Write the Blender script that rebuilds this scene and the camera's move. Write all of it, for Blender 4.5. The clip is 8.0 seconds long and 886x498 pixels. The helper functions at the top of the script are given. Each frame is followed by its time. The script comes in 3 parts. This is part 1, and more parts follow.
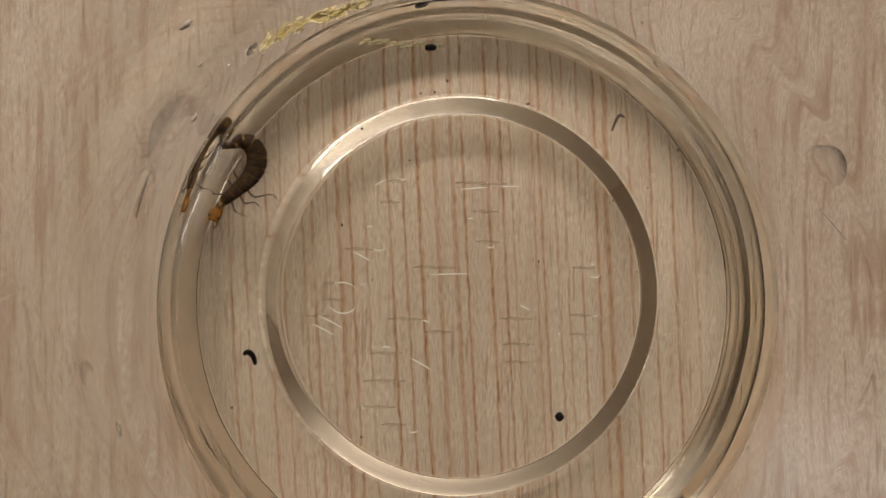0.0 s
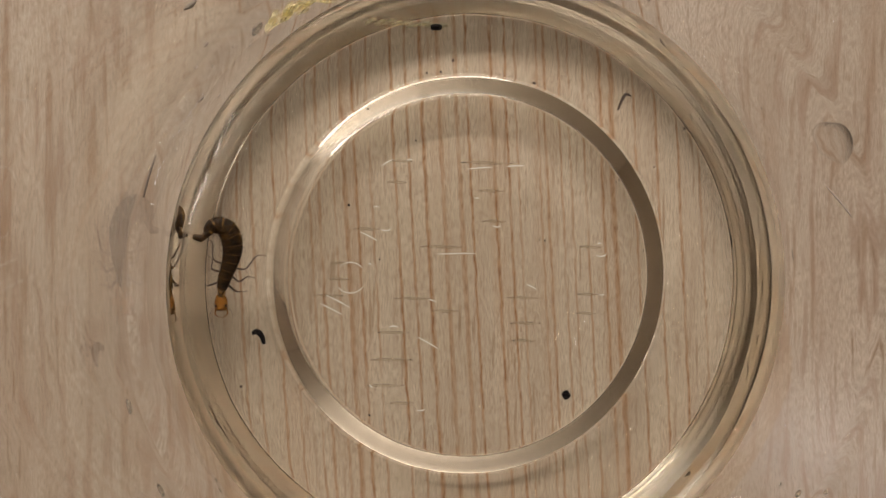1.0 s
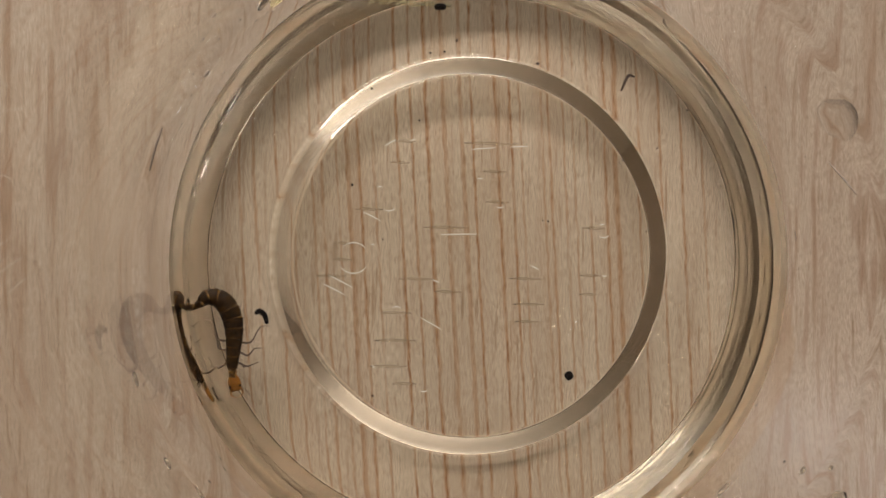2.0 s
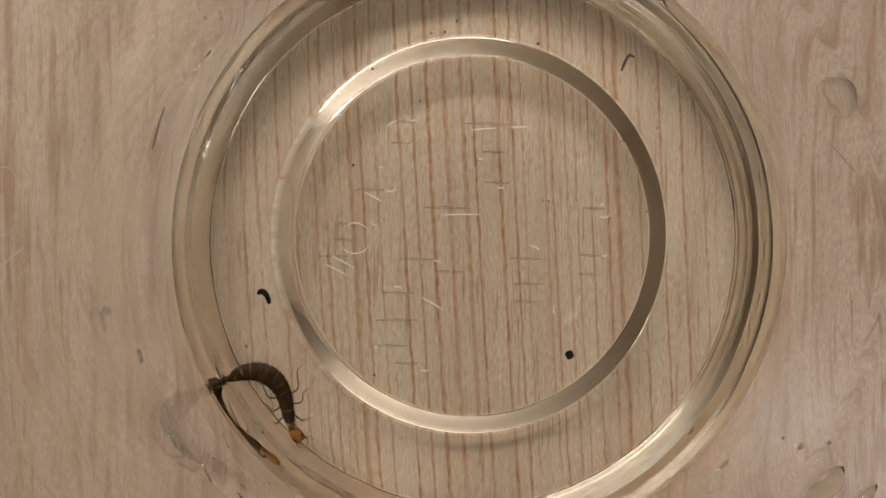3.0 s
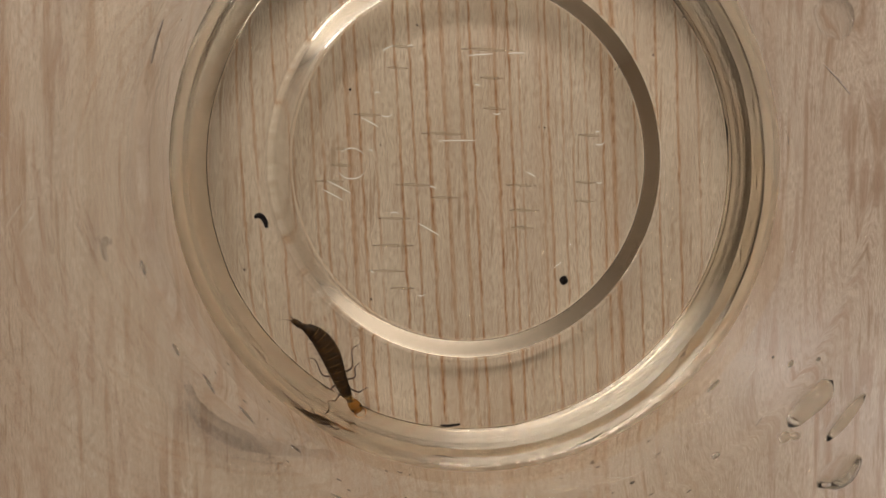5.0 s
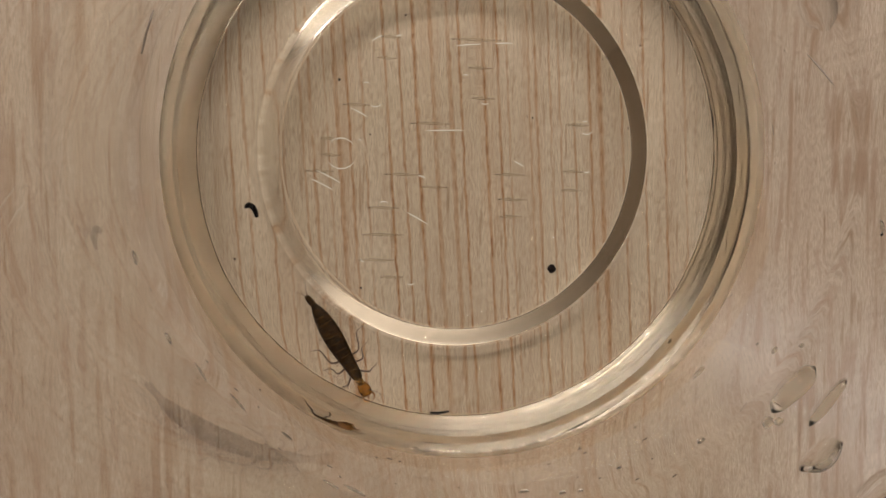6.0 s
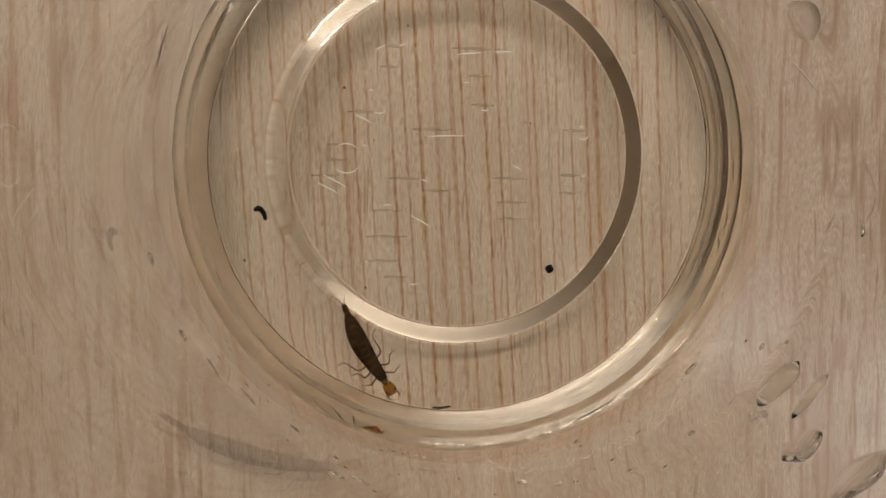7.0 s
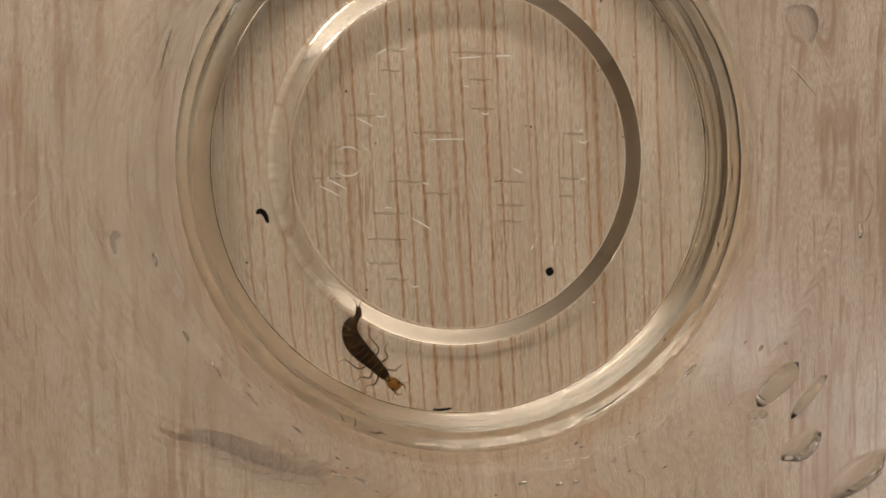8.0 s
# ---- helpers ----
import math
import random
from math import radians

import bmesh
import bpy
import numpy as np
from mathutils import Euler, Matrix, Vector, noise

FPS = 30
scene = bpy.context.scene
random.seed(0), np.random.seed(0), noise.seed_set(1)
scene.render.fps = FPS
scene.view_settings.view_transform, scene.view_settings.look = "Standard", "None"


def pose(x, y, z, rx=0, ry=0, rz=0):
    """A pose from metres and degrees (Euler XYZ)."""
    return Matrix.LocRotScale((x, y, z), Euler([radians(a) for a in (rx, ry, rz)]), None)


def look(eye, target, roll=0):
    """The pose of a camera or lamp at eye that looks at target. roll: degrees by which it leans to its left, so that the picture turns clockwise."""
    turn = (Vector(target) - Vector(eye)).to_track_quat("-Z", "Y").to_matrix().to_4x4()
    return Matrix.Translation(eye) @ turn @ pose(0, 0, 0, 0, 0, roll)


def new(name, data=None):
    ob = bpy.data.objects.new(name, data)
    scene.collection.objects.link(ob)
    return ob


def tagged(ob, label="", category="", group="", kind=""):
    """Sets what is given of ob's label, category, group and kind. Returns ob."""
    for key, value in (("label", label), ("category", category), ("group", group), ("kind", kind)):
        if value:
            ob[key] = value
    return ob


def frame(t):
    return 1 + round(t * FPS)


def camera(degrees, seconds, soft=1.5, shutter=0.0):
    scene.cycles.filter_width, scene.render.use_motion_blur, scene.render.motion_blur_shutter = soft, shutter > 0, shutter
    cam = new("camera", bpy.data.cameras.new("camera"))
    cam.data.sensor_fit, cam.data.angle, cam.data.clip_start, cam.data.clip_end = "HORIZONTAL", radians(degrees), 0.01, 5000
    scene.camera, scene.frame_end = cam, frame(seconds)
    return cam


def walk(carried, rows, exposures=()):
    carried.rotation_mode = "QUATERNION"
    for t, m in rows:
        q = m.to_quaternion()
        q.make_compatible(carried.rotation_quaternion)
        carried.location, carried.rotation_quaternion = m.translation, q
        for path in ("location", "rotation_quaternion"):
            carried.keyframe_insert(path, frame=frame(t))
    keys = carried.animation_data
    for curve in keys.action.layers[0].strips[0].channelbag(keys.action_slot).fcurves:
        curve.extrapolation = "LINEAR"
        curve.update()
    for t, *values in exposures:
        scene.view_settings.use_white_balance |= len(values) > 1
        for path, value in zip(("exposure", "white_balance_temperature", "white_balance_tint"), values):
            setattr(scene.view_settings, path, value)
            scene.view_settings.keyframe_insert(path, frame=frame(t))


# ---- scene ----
MM = 0.001
cam = camera(52.9, 8.0)
# seconds, eye in millimetres over the jar's foot, degrees of tilt from looking straight down
PATH = [
    (0, -17.29, 6.69, 114.00, -0.058, -7.110, 0.410),
    (0.5, -16.89, 7.17, 114.32, -0.544, -6.784, 0.339),
    (1, -16.85, 6.30, 114.55, -1.136, -6.426, 0.174),
    (1.5, -18.17, 4.53, 114.21, -0.901, -7.010, 0.323),
    (3, -18.61, 2.96, 114.79, -1.922, -7.051, 0.110),
    (3.5, -19.67, 0.40, 115.19, -2.100, -7.709, 0.480),
    (4, -18.45, 2.89, 114.88, -3.860, -7.504, 0.295),
    (4.5, -19.35, 0.58, 114.93, -4.028, -7.872, 0.443),
    (5.8, -20.37, -1.39, 116.66, -5.734, -8.172, -0.047),
    (6, -20.34, -0.78, 116.49, -5.431, -8.767, 0.246),
    (6.5, -19.11, 1.19, 119.50, -5.279, -8.105, 0.340),
    (7, -20.31, -0.29, 120.91, -5.377, -8.338, 0.094),
    (7.5, -20.10, -0.13, 120.51, -5.006, -8.406, 0.289),
    (8, -20.55, -0.72, 121.61, -4.963, -8.345, 0.068),
]
walk(cam, [(t, pose(x * MM, y * MM, z * MM, rx, ry, rz)) for t, x, y, z, rx, ry, rz in PATH])

# ---- light ----
world = bpy.data.worlds.new("room_air")
scene.world = world
world.use_nodes = True
world.node_tree.nodes["Background"].inputs[0].default_value = (1.0, 0.9, 0.84, 1)
world.node_tree.nodes["Background"].inputs[1].default_value = 0.02
# a long strip lamp low behind the jar lights it from the side; two unseen wall lamps, added as fill, wash the walls,
# whose light fills the shade
LIGHT_COLOUR = (1.0, 0.94, 0.935)
STRIP, STRIP_AIM = (-0.08, 0.32, 0.19), (-0.02, 0.0, 0.0)
WASH, WASH_AIM = (-0.30, 0.46, 0.44), (-0.30, 0.6, 0.34)
BACK, BACK_AIM = (-0.10, -0.44, 0.42), (-0.10, -0.60, 0.30)
CORNER, CORNER_AIM = (1.04, -0.47, 1.35), (0.0, 0.0, 0.0)
for name, at, aim, size, watts in (("corner_glow", CORNER, CORNER_AIM, (0.2, 0.2), 3.0), ("strip_glow", STRIP, STRIP_AIM, (0.44, 0.034), 2.5), ("wall_wash", WASH, WASH_AIM, (0.7, 0.05), 3.8), ("back_wall_wash", BACK, BACK_AIM, (0.6, 0.06), 3.2)):
    lamp_data = bpy.data.lights.new(name, "AREA")
    lamp_data.shape, lamp_data.size, lamp_data.size_y, lamp_data.energy, lamp_data.color = "RECTANGLE", *size, watts, LIGHT_COLOUR
    lamp = new(name, lamp_data)
    lamp.matrix_world = look(at, aim)
scene.view_settings.exposure = -0.95


# ---- materials ----
def material(name):
    m = bpy.data.materials.new(name)
    m.use_nodes = True
    m.node_tree.nodes.clear()
    return m, m.node_tree.nodes, m.node_tree.links


def finish(m, shader):
    out = m.node_tree.nodes.new("ShaderNodeOutputMaterial")
    m.node_tree.links.new(shader.outputs[0], out.inputs[0])
    return m


def surface(name, colour, rough=0.5, metal=0.0, vary=0.15, scale=60.0, bump=0.0, spec=0.5, coat=0.0, transmit=0.0, subsurface=0.0):
    """A principled surface whose colour wavers at two scales."""
    m, n, l = material(name)
    b = n.new("ShaderNodeBsdfPrincipled")
    info = n.new("ShaderNodeObjectInfo")
    add = n.new("ShaderNodeVectorMath")
    coarse, fine = n.new("ShaderNodeTexNoise"), n.new("ShaderNodeTexNoise")
    coarse.inputs["Scale"].default_value, fine.inputs["Scale"].default_value = scale, scale * 7
    coarse.inputs["Detail"].default_value = fine.inputs["Detail"].default_value = 4
    tex = n.new("ShaderNodeTexCoord")
    l.new(tex.outputs["Object"], add.inputs[0])
    l.new(info.outputs["Random"], add.inputs[1])
    for x in (coarse, fine):
        l.new(add.outputs[0], x.inputs["Vector"])
    mix = n.new("ShaderNodeMath")
    mix.operation = "ADD"
    l.new(coarse.outputs[0], mix.inputs[0])
    l.new(fine.outputs[0], mix.inputs[1])
    ramp = n.new("ShaderNodeMapRange")
    ramp.inputs["From Min"].default_value, ramp.inputs["From Max"].default_value = 0.7, 1.3
    ramp.inputs["To Min"].default_value, ramp.inputs["To Max"].default_value = 1 - vary, 1 + vary
    l.new(mix.outputs[0], ramp.inputs["Value"])
    tint = n.new("ShaderNodeVectorMath")
    tint.operation = "SCALE"
    tint.inputs[0].default_value = colour
    l.new(ramp.outputs[0], tint.inputs["Scale"])
    l.new(tint.outputs[0], b.inputs["Base Color"])
    b.inputs["Roughness"].default_value, b.inputs["Metallic"].default_value = rough, metal
    b.inputs["Specular IOR Level"].default_value, b.inputs["Coat Weight"].default_value = spec, coat
    b.inputs["Transmission Weight"].default_value, b.inputs["Subsurface Weight"].default_value = transmit, subsurface
    b.inputs["Subsurface Radius"].default_value = (0.0006, 0.0004, 0.0002)
    if bump:
        bm = n.new("ShaderNodeBump")
        bm.inputs["Strength"].default_value, bm.inputs["Distance"].default_value = 1.0, bump
        l.new(mix.outputs[0], bm.inputs["Height"])
        l.new(bm.outputs[0], b.inputs["Normal"])
    return finish(m, b)


def clear(name, ior, colour=(1, 1, 1), rough=0.0, ripple=0.0, scale=200.0):
    """A clear boundary of the given relative index."""
    m, n, l = material(name)
    g = n.new("ShaderNodeBsdfGlass")
    g.inputs["Color"].default_value = (*colour, 1)
    g.inputs["Roughness"].default_value, g.inputs["IOR"].default_value = rough, ior
    if ripple:
        tex, no, bm = n.new("ShaderNodeTexCoord"), n.new("ShaderNodeTexNoise"), n.new("ShaderNodeBump")
        no.inputs["Scale"].default_value, no.inputs["Detail"].default_value = scale, 2
        bm.inputs["Distance"].default_value = ripple
        l.new(tex.outputs["Object"], no.inputs["Vector"])
        l.new(no.outputs[0], bm.inputs["Height"])
        l.new(bm.outputs[0], g.inputs["Normal"])
    return finish(m, g)


def wood_laminate():
    """Pale beech-like veneer: long red-brown pore lines along y, short flecks, soft clouds."""
    m, n, l = material("pale_wood_laminate")
    tex = n.new("ShaderNodeTexCoord")

    def mapped(scale, turn=0.0):
        mp = n.new("ShaderNodeMapping")
        mp.inputs["Scale"].default_value = scale
        mp.inputs["Rotation"].default_value = (0, 0, radians(turn))
        l.new(tex.outputs["Object"], mp.inputs["Vector"])
        return mp.outputs[0]

    def noise_of(scale, detail=3.0, rough=0.5, turn=0.0):
        x = n.new("ShaderNodeTexNoise")
        x.inputs["Scale"].default_value, x.inputs["Detail"].default_value, x.inputs["Roughness"].default_value = 1, detail, rough
        l.new(mapped(scale, turn), x.inputs["Vector"])
        return x.outputs[0]

    def ranged(value, a, b, c=0.0, d=1.0):
        r = n.new("ShaderNodeMapRange")
        for k, v in (("From Min", a), ("From Max", b), ("To Min", c), ("To Max", d)):
            r.inputs[k].default_value = v
        l.new(value, r.inputs["Value"])
        return r.outputs[0]

    def math_of(op, a, b):
        x = n.new("ShaderNodeMath")
        x.operation = op
        for i, v in enumerate((a, b)):
            if isinstance(v, (int, float)):
                x.inputs[i].default_value = v
            else:
                l.new(v, x.inputs[i])
        return x.outputs[0]

    def blend(fac, a, b):
        x = n.new("ShaderNodeMix")
        x.data_type = "RGBA"
        l.new(fac, x.inputs["Factor"])
        for i, v in ((6, a), (7, b)):
            if isinstance(v, tuple):
                x.inputs[i].default_value = (*v, 1)
            else:
                l.new(v, x.inputs[i])
        return x.outputs[2]

    turn = -3.2
    # long red-brown pore lines: their places across the grain, in mm, bent a little on the way
    split_x = n.new("ShaderNodeSeparateXYZ")
    l.new(mapped((1, 1, 1), turn), split_x.inputs[0])
    bend = math_of("MULTIPLY", ranged(noise_of((12, 9, 1), 2.0), 0.0, 1.0, -0.5, 0.5), 0.0009)
    shiver = math_of("MULTIPLY", ranged(noise_of((700, 420, 1), 3.0), 0.0, 1.0, -0.5, 0.5), 0.00055)
    across = math_of("ADD", math_of("ADD", split_x.outputs[0], bend), shiver)

    def lines_at(places, width):
        """Dark where the way across the grain meets one of the places."""
        r = n.new("ShaderNodeValToRGB")
        e = r.color_ramp.elements
        e[0].position, e[1].position = 0.0, 1.0
        e[0].color = e[1].color = (0, 0, 0, 1)
        for k, x in enumerate(places):
            u = (x + 40) / 80
            strength = 0.7 + 0.3 * math.sin(k * 2.3) ** 2
            for d, v in ((-width, 0.0), (-0.6 * width, strength), (0, 0.5 * strength), (0.6 * width, 0.9 * strength), (width, 0.0)):
                p = e.new(u + d / 80)
                p.color = (v, v, v, 1)
        l.new(ranged(across, -0.04, 0.04), r.inputs[0])
        return r.outputs[0]

    lines = None
    for places in ((-32.3, -23.1, -15.3, -6.1, 3.7, 16.1), (-30.4, -20.0, -12.1, -3.9, 6.6, 21.8), (-25.6, -17.3, -8.3, 0.75, 9.3, 27.5), (-27.4, -18.6, -2.6, 7.4, 14.8, 24.6), (-22.0, -10.4, 2.4, 10.6, 12.6, 19.0)):
        group = lines_at(places, 0.21)
        lines = group if lines is None else math_of("MAXIMUM", lines, group)
    broken = ranged(noise_of((4200, 650, 1), 3.0, 0.7, turn), 0.46, 0.58)
    fade = ranged(noise_of((330, 90, 1), 3.0, 0.65, turn), 0.32, 0.48, 0.15, 1.0)
    # grain lines painted weaker past the jar's edge, for the glass wall's reflection
    veil = math_of("MULTIPLY", ranged(split_x.outputs[1], -0.094, -0.084, 0.25, 1.0), ranged(split_x.outputs[1], -0.010, 0.0, 1.0, 0.3))
    stripe = math_of("MULTIPLY", math_of("MULTIPLY", ranged(lines, 0.1, 0.75), fade), veil)
    pores = math_of("MULTIPLY", stripe, broken)
    halo = math_of("MULTIPLY", lines_at((-25.6, -17.3, -6.4, 0.8, 6.9, 15.4), 1.4), ranged(noise_of((60, 20, 1), 2.0), 0.3, 0.6))
    # elsewhere the veneer shows soft wavy bands and short flecks
    outside = ranged(math_of("ABSOLUTE", split_x.outputs[0], 0.0), 0.035, 0.043, 0.25, 1.0)
    bands = ranged(noise_of((190, 16, 1), 3.0, 0.55, turn), 0.46, 0.66)
    veins = ranged(noise_of((560, 30, 1), 3.0, 0.55, turn), 0.56, 0.66)
    fleck = ranged(noise_of((1500, 105, 1), 2.0, 0.5, turn), 0.58, 0.72)
    dash = math_of("MULTIPLY", ranged(noise_of((720, 75, 1), 2.0, 0.5, turn), 0.54, 0.66), outside)
    fleck = math_of("MULTIPLY", fleck, ranged(noise_of((90, 60, 1), 2.0), 0.35, 0.6))
    cloud = ranged(noise_of((45, 16, 1), 4.0, 0.6, turn), 0.3, 0.7)
    fibre = ranged(noise_of((3000, 60, 1), 4.0, 0.75, turn), 0.25, 0.75)
    grit = ranged(noise_of((5200, 900, 1), 4.0, 0.72, turn), 0.40, 0.66)
    base = blend(cloud, (0.60, 0.51, 0.415), (0.77, 0.67, 0.565))
    streaks = ranged(noise_of((150, 7, 1), 3.0, 0.6, turn), 0.45, 0.62)
    base = blend(math_of("MULTIPLY", streaks, 0.16), base, (0.40, 0.28, 0.20))
    base = blend(math_of("MULTIPLY", math_of("MULTIPLY", bands, outside), 0.36), base, (0.45, 0.31, 0.22))
    base = blend(math_of("MULTIPLY", math_of("MULTIPLY", veins, outside), 0.74), base, (0.37, 0.225, 0.145))
    base = blend(math_of("MULTIPLY", fibre, 0.22), base, (0.40, 0.29, 0.20))
    base = blend(math_of("MULTIPLY", grit, 0.72), base, (0.32, 0.24, 0.17))
    base = blend(math_of("MULTIPLY", dash, 0.55), base, (0.38, 0.255, 0.185))
    base = blend(math_of("MULTIPLY", fleck, 0.7), base, (0.27, 0.17, 0.10))
    base = blend(math_of("MULTIPLY", halo, 0.22), base, (0.42, 0.23, 0.115))
    base = blend(math_of("MULTIPLY", stripe, 0.74), base, (0.41, 0.20, 0.078))
    base = blend(math_of("MULTIPLY", pores, 0.7), base, (0.19, 0.078, 0.025))
    b = n.new("ShaderNodeBsdfPrincipled")
    l.new(base, b.inputs["Base Color"])
    b.inputs["Roughness"].default_value = 0.25
    b.inputs["Specular IOR Level"].default_value = 0.5
    bump = n.new("ShaderNodeBump")
    bump.inputs["Distance"].default_value, bump.inputs["Strength"].default_value = 0.00003, 0.6
    bump.invert = True
    l.new(math_of("ADD", pores, math_of("MULTIPLY", fleck, 0.4)), bump.inputs["Height"])
    l.new(bump.outputs[0], b.inputs["Normal"])
    return finish(m, b)


WOOD = wood_laminate()
GLASS = clear("clear_jar_glass", 1.52, (0.985, 0.98, 0.955))
# foot, step and stipple tints are darkened to carry the shade inside the jar
SHADED_FOOT_GLASS = clear("shaded_foot_glass", 1.52, (0.765, 0.742, 0.688))
# warm tint paints in the brown wood that the heel mirrors
HEEL_GLASS = clear("rippled_heel_glass", 1.52, (0.97, 0.92, 0.84), rough=0.02)
SHADED_STEP_GLASS = clear("shaded_step_glass", 1.52, (0.92, 0.905, 0.855), rough=0.07)
WET_GLASS = clear("clear_jar_glass_under_water", 1.52 / 1.333, (0.985, 0.98, 0.955))
SHADED_STIPPLE = clear("shaded_stippled_glass", 1.52, (0.785, 0.76, 0.705), rough=0.05, ripple=0.00005, scale=4200)
WATER = clear("still_water", 1.333, (0.995, 1.0, 0.99), ripple=0.00002, scale=300)
DROP = clear("clear_water_drop", 1.333)
m_, n_, l_ = material("water_against_glass")
WATER_SIDE = finish(m_, n_.new("ShaderNodeBsdfTransparent"))
PAINT = surface("warm_matt_paint", (0.76, 0.68, 0.58), 0.8, vary=0.03, scale=2)
PANEL = surface("beige_wall_paint", (0.68, 0.58, 0.47), 0.6, vary=0.15, scale=6)
# kept dark in place of the shade overhead that the water mirrors
CEILING = surface("darkened_ceiling_paint", (0.36, 0.34, 0.31), 0.9, vary=0.03, scale=2)
FLOOR = surface("oak_floor", (0.33, 0.23, 0.14), 0.5, vary=0.2, scale=5)
STEEL = surface("brushed_steel", (0.55, 0.55, 0.55), 0.35, 1.0)


def mottled(name, dark, pale, lo, hi, scale=420):
    """Shiny body shell: dark, with pale blotches."""
    m, n, l = material(name)
    tex, a, b2, r, mix = (n.new("ShaderNode" + k) for k in ("TexCoord", "TexNoise", "TexNoise", "MapRange", "Mix"))
    mix.data_type = "RGBA"
    info, add = n.new("ShaderNodeObjectInfo"), n.new("ShaderNodeVectorMath")
    l.new(tex.outputs["Object"], add.inputs[0])
    l.new(info.outputs["Random"], add.inputs[1])
    a.inputs["Scale"].default_value, a.inputs["Detail"].default_value = scale, 4
    b2.inputs["Scale"].default_value, b2.inputs["Detail"].default_value = scale * 6, 3
    for x in (a, b2):
        l.new(add.outputs[0], x.inputs["Vector"])
    r.inputs["From Min"].default_value, r.inputs["From Max"].default_value = lo, hi
    l.new(a.outputs[0], r.inputs["Value"])
    l.new(r.outputs[0], mix.inputs["Factor"])
    mix.inputs[6].default_value, mix.inputs[7].default_value = (*dark, 1), (*pale, 1)
    p, bm = n.new("ShaderNodeBsdfPrincipled"), n.new("ShaderNodeBump")
    bm.inputs["Distance"].default_value = 0.00005
    l.new(b2.outputs[0], bm.inputs["Height"])
    l.new(bm.outputs[0], p.inputs["Normal"])
    l.new(mix.outputs[2], p.inputs["Base Color"])
    p.inputs["Roughness"].default_value, p.inputs["Specular IOR Level"].default_value = 0.42, 0.14
    return finish(m, p)


CHITIN = mottled("dark_olive_chitin", (0.010, 0.0042, 0.0008), (0.062, 0.027, 0.004), 0.44, 0.80, 1900)
CHITIN_PALE = mottled("ochre_chitin", (0.035, 0.015, 0.003), (0.24, 0.125, 0.028), 0.42, 0.70, 2600)
HEAD = surface("amber_head_shell", (0.17, 0.066, 0.009), 0.4, vary=0.5, scale=900, spec=0.1)
LEG = surface("amber_leg", (0.055, 0.024, 0.005), 0.35, vary=0.25, scale=900)
BLACK = surface("black_speck", (0.006, 0.004, 0.003), 0.8, vary=0.3, scale=2000, bump=0.00005, spec=0.08)
BROWN = surface("brown_fibre", (0.05, 0.027, 0.013), 0.7, vary=0.4, scale=2000)
GREY_FIBRE = surface("grey_brown_fibre", (0.21, 0.165, 0.12), 0.7, vary=0.4, scale=2000)
# pale colour paints the lamp's glints on the moulded edges
GLINT = surface("painted_glint", (0.85, 0.84, 0.80), 0.25, vary=0.05, scale=400)


def residue_material():
    """Thin yellowed layer that lets light through, for the residue and its reflection."""
    m, n, l = material("yellowed_residue")
    tex, no, r = n.new("ShaderNodeTexCoord"), n.new("ShaderNodeTexNoise"), n.new("ShaderNodeMapRange")
    no.inputs["Scale"].default_value, no.inputs["Detail"].default_value = 900, 4
    l.new(tex.outputs["Object"], no.inputs["Vector"])
    r.inputs["From Min"].default_value, r.inputs["From Max"].default_value, r.inputs["To Min"].default_value, r.inputs["To Max"].default_value = 0.38, 0.62, 0.50, 0.97
    l.new(no.outputs[0], r.inputs["Value"])
    d, t, c, m1, m2 = (n.new("ShaderNode" + k) for k in ("BsdfDiffuse", "BsdfTranslucent", "BsdfTransparent", "MixShader", "MixShader"))
    d.inputs["Color"].default_value = t.inputs["Color"].default_value = (0.60, 0.53, 0.36, 1)
    c.inputs["Color"].default_value = (1.0, 0.98, 0.86, 1)
    l.new(d.outputs[0], m1.inputs[1])
    l.new(t.outputs[0], m1.inputs[2])
    l.new(r.outputs[0], m2.inputs[0])
    l.new(m1.outputs[0], m2.inputs[1])
    l.new(c.outputs[0], m2.inputs[2])
    return finish(m, m2)


GLUE = residue_material()
RIM = surface("dried_bubble_rim", (0.33, 0.27, 0.14), 0.4, vary=0.3, scale=900)


# ---- mesh helpers ----
def mesh_of(name, verts, faces, mats, smooth=True, slots=None):
    me = bpy.data.meshes.new(name)
    me.from_pydata([tuple(v) for v in verts], [], faces)
    for m in mats:
        me.materials.append(m)
    me.polygons.foreach_set("use_smooth", [smooth] * len(me.polygons))
    if slots:
        me.polygons.foreach_set("material_index", slots)
    me.update()
    return me


def part(name, data, parent, label="", at=None):
    ob = new(name, data)
    ob.parent = parent
    if at is not None:
        ob.matrix_basis = at
    return tagged(ob, label)


def box(name, size, mat, bevel=0.0):
    bm = bmesh.new()
    bmesh.ops.create_cube(bm, size=1)
    bmesh.ops.scale(bm, vec=size, verts=bm.verts)
    if bevel:
        bmesh.ops.bevel(bm, geom=bm.edges, offset=bevel, segments=3, affect="EDGES")
    me = bpy.data.meshes.new(name)
    bm.to_mesh(me)
    bm.free()
    me.materials.append(mat)
    return me


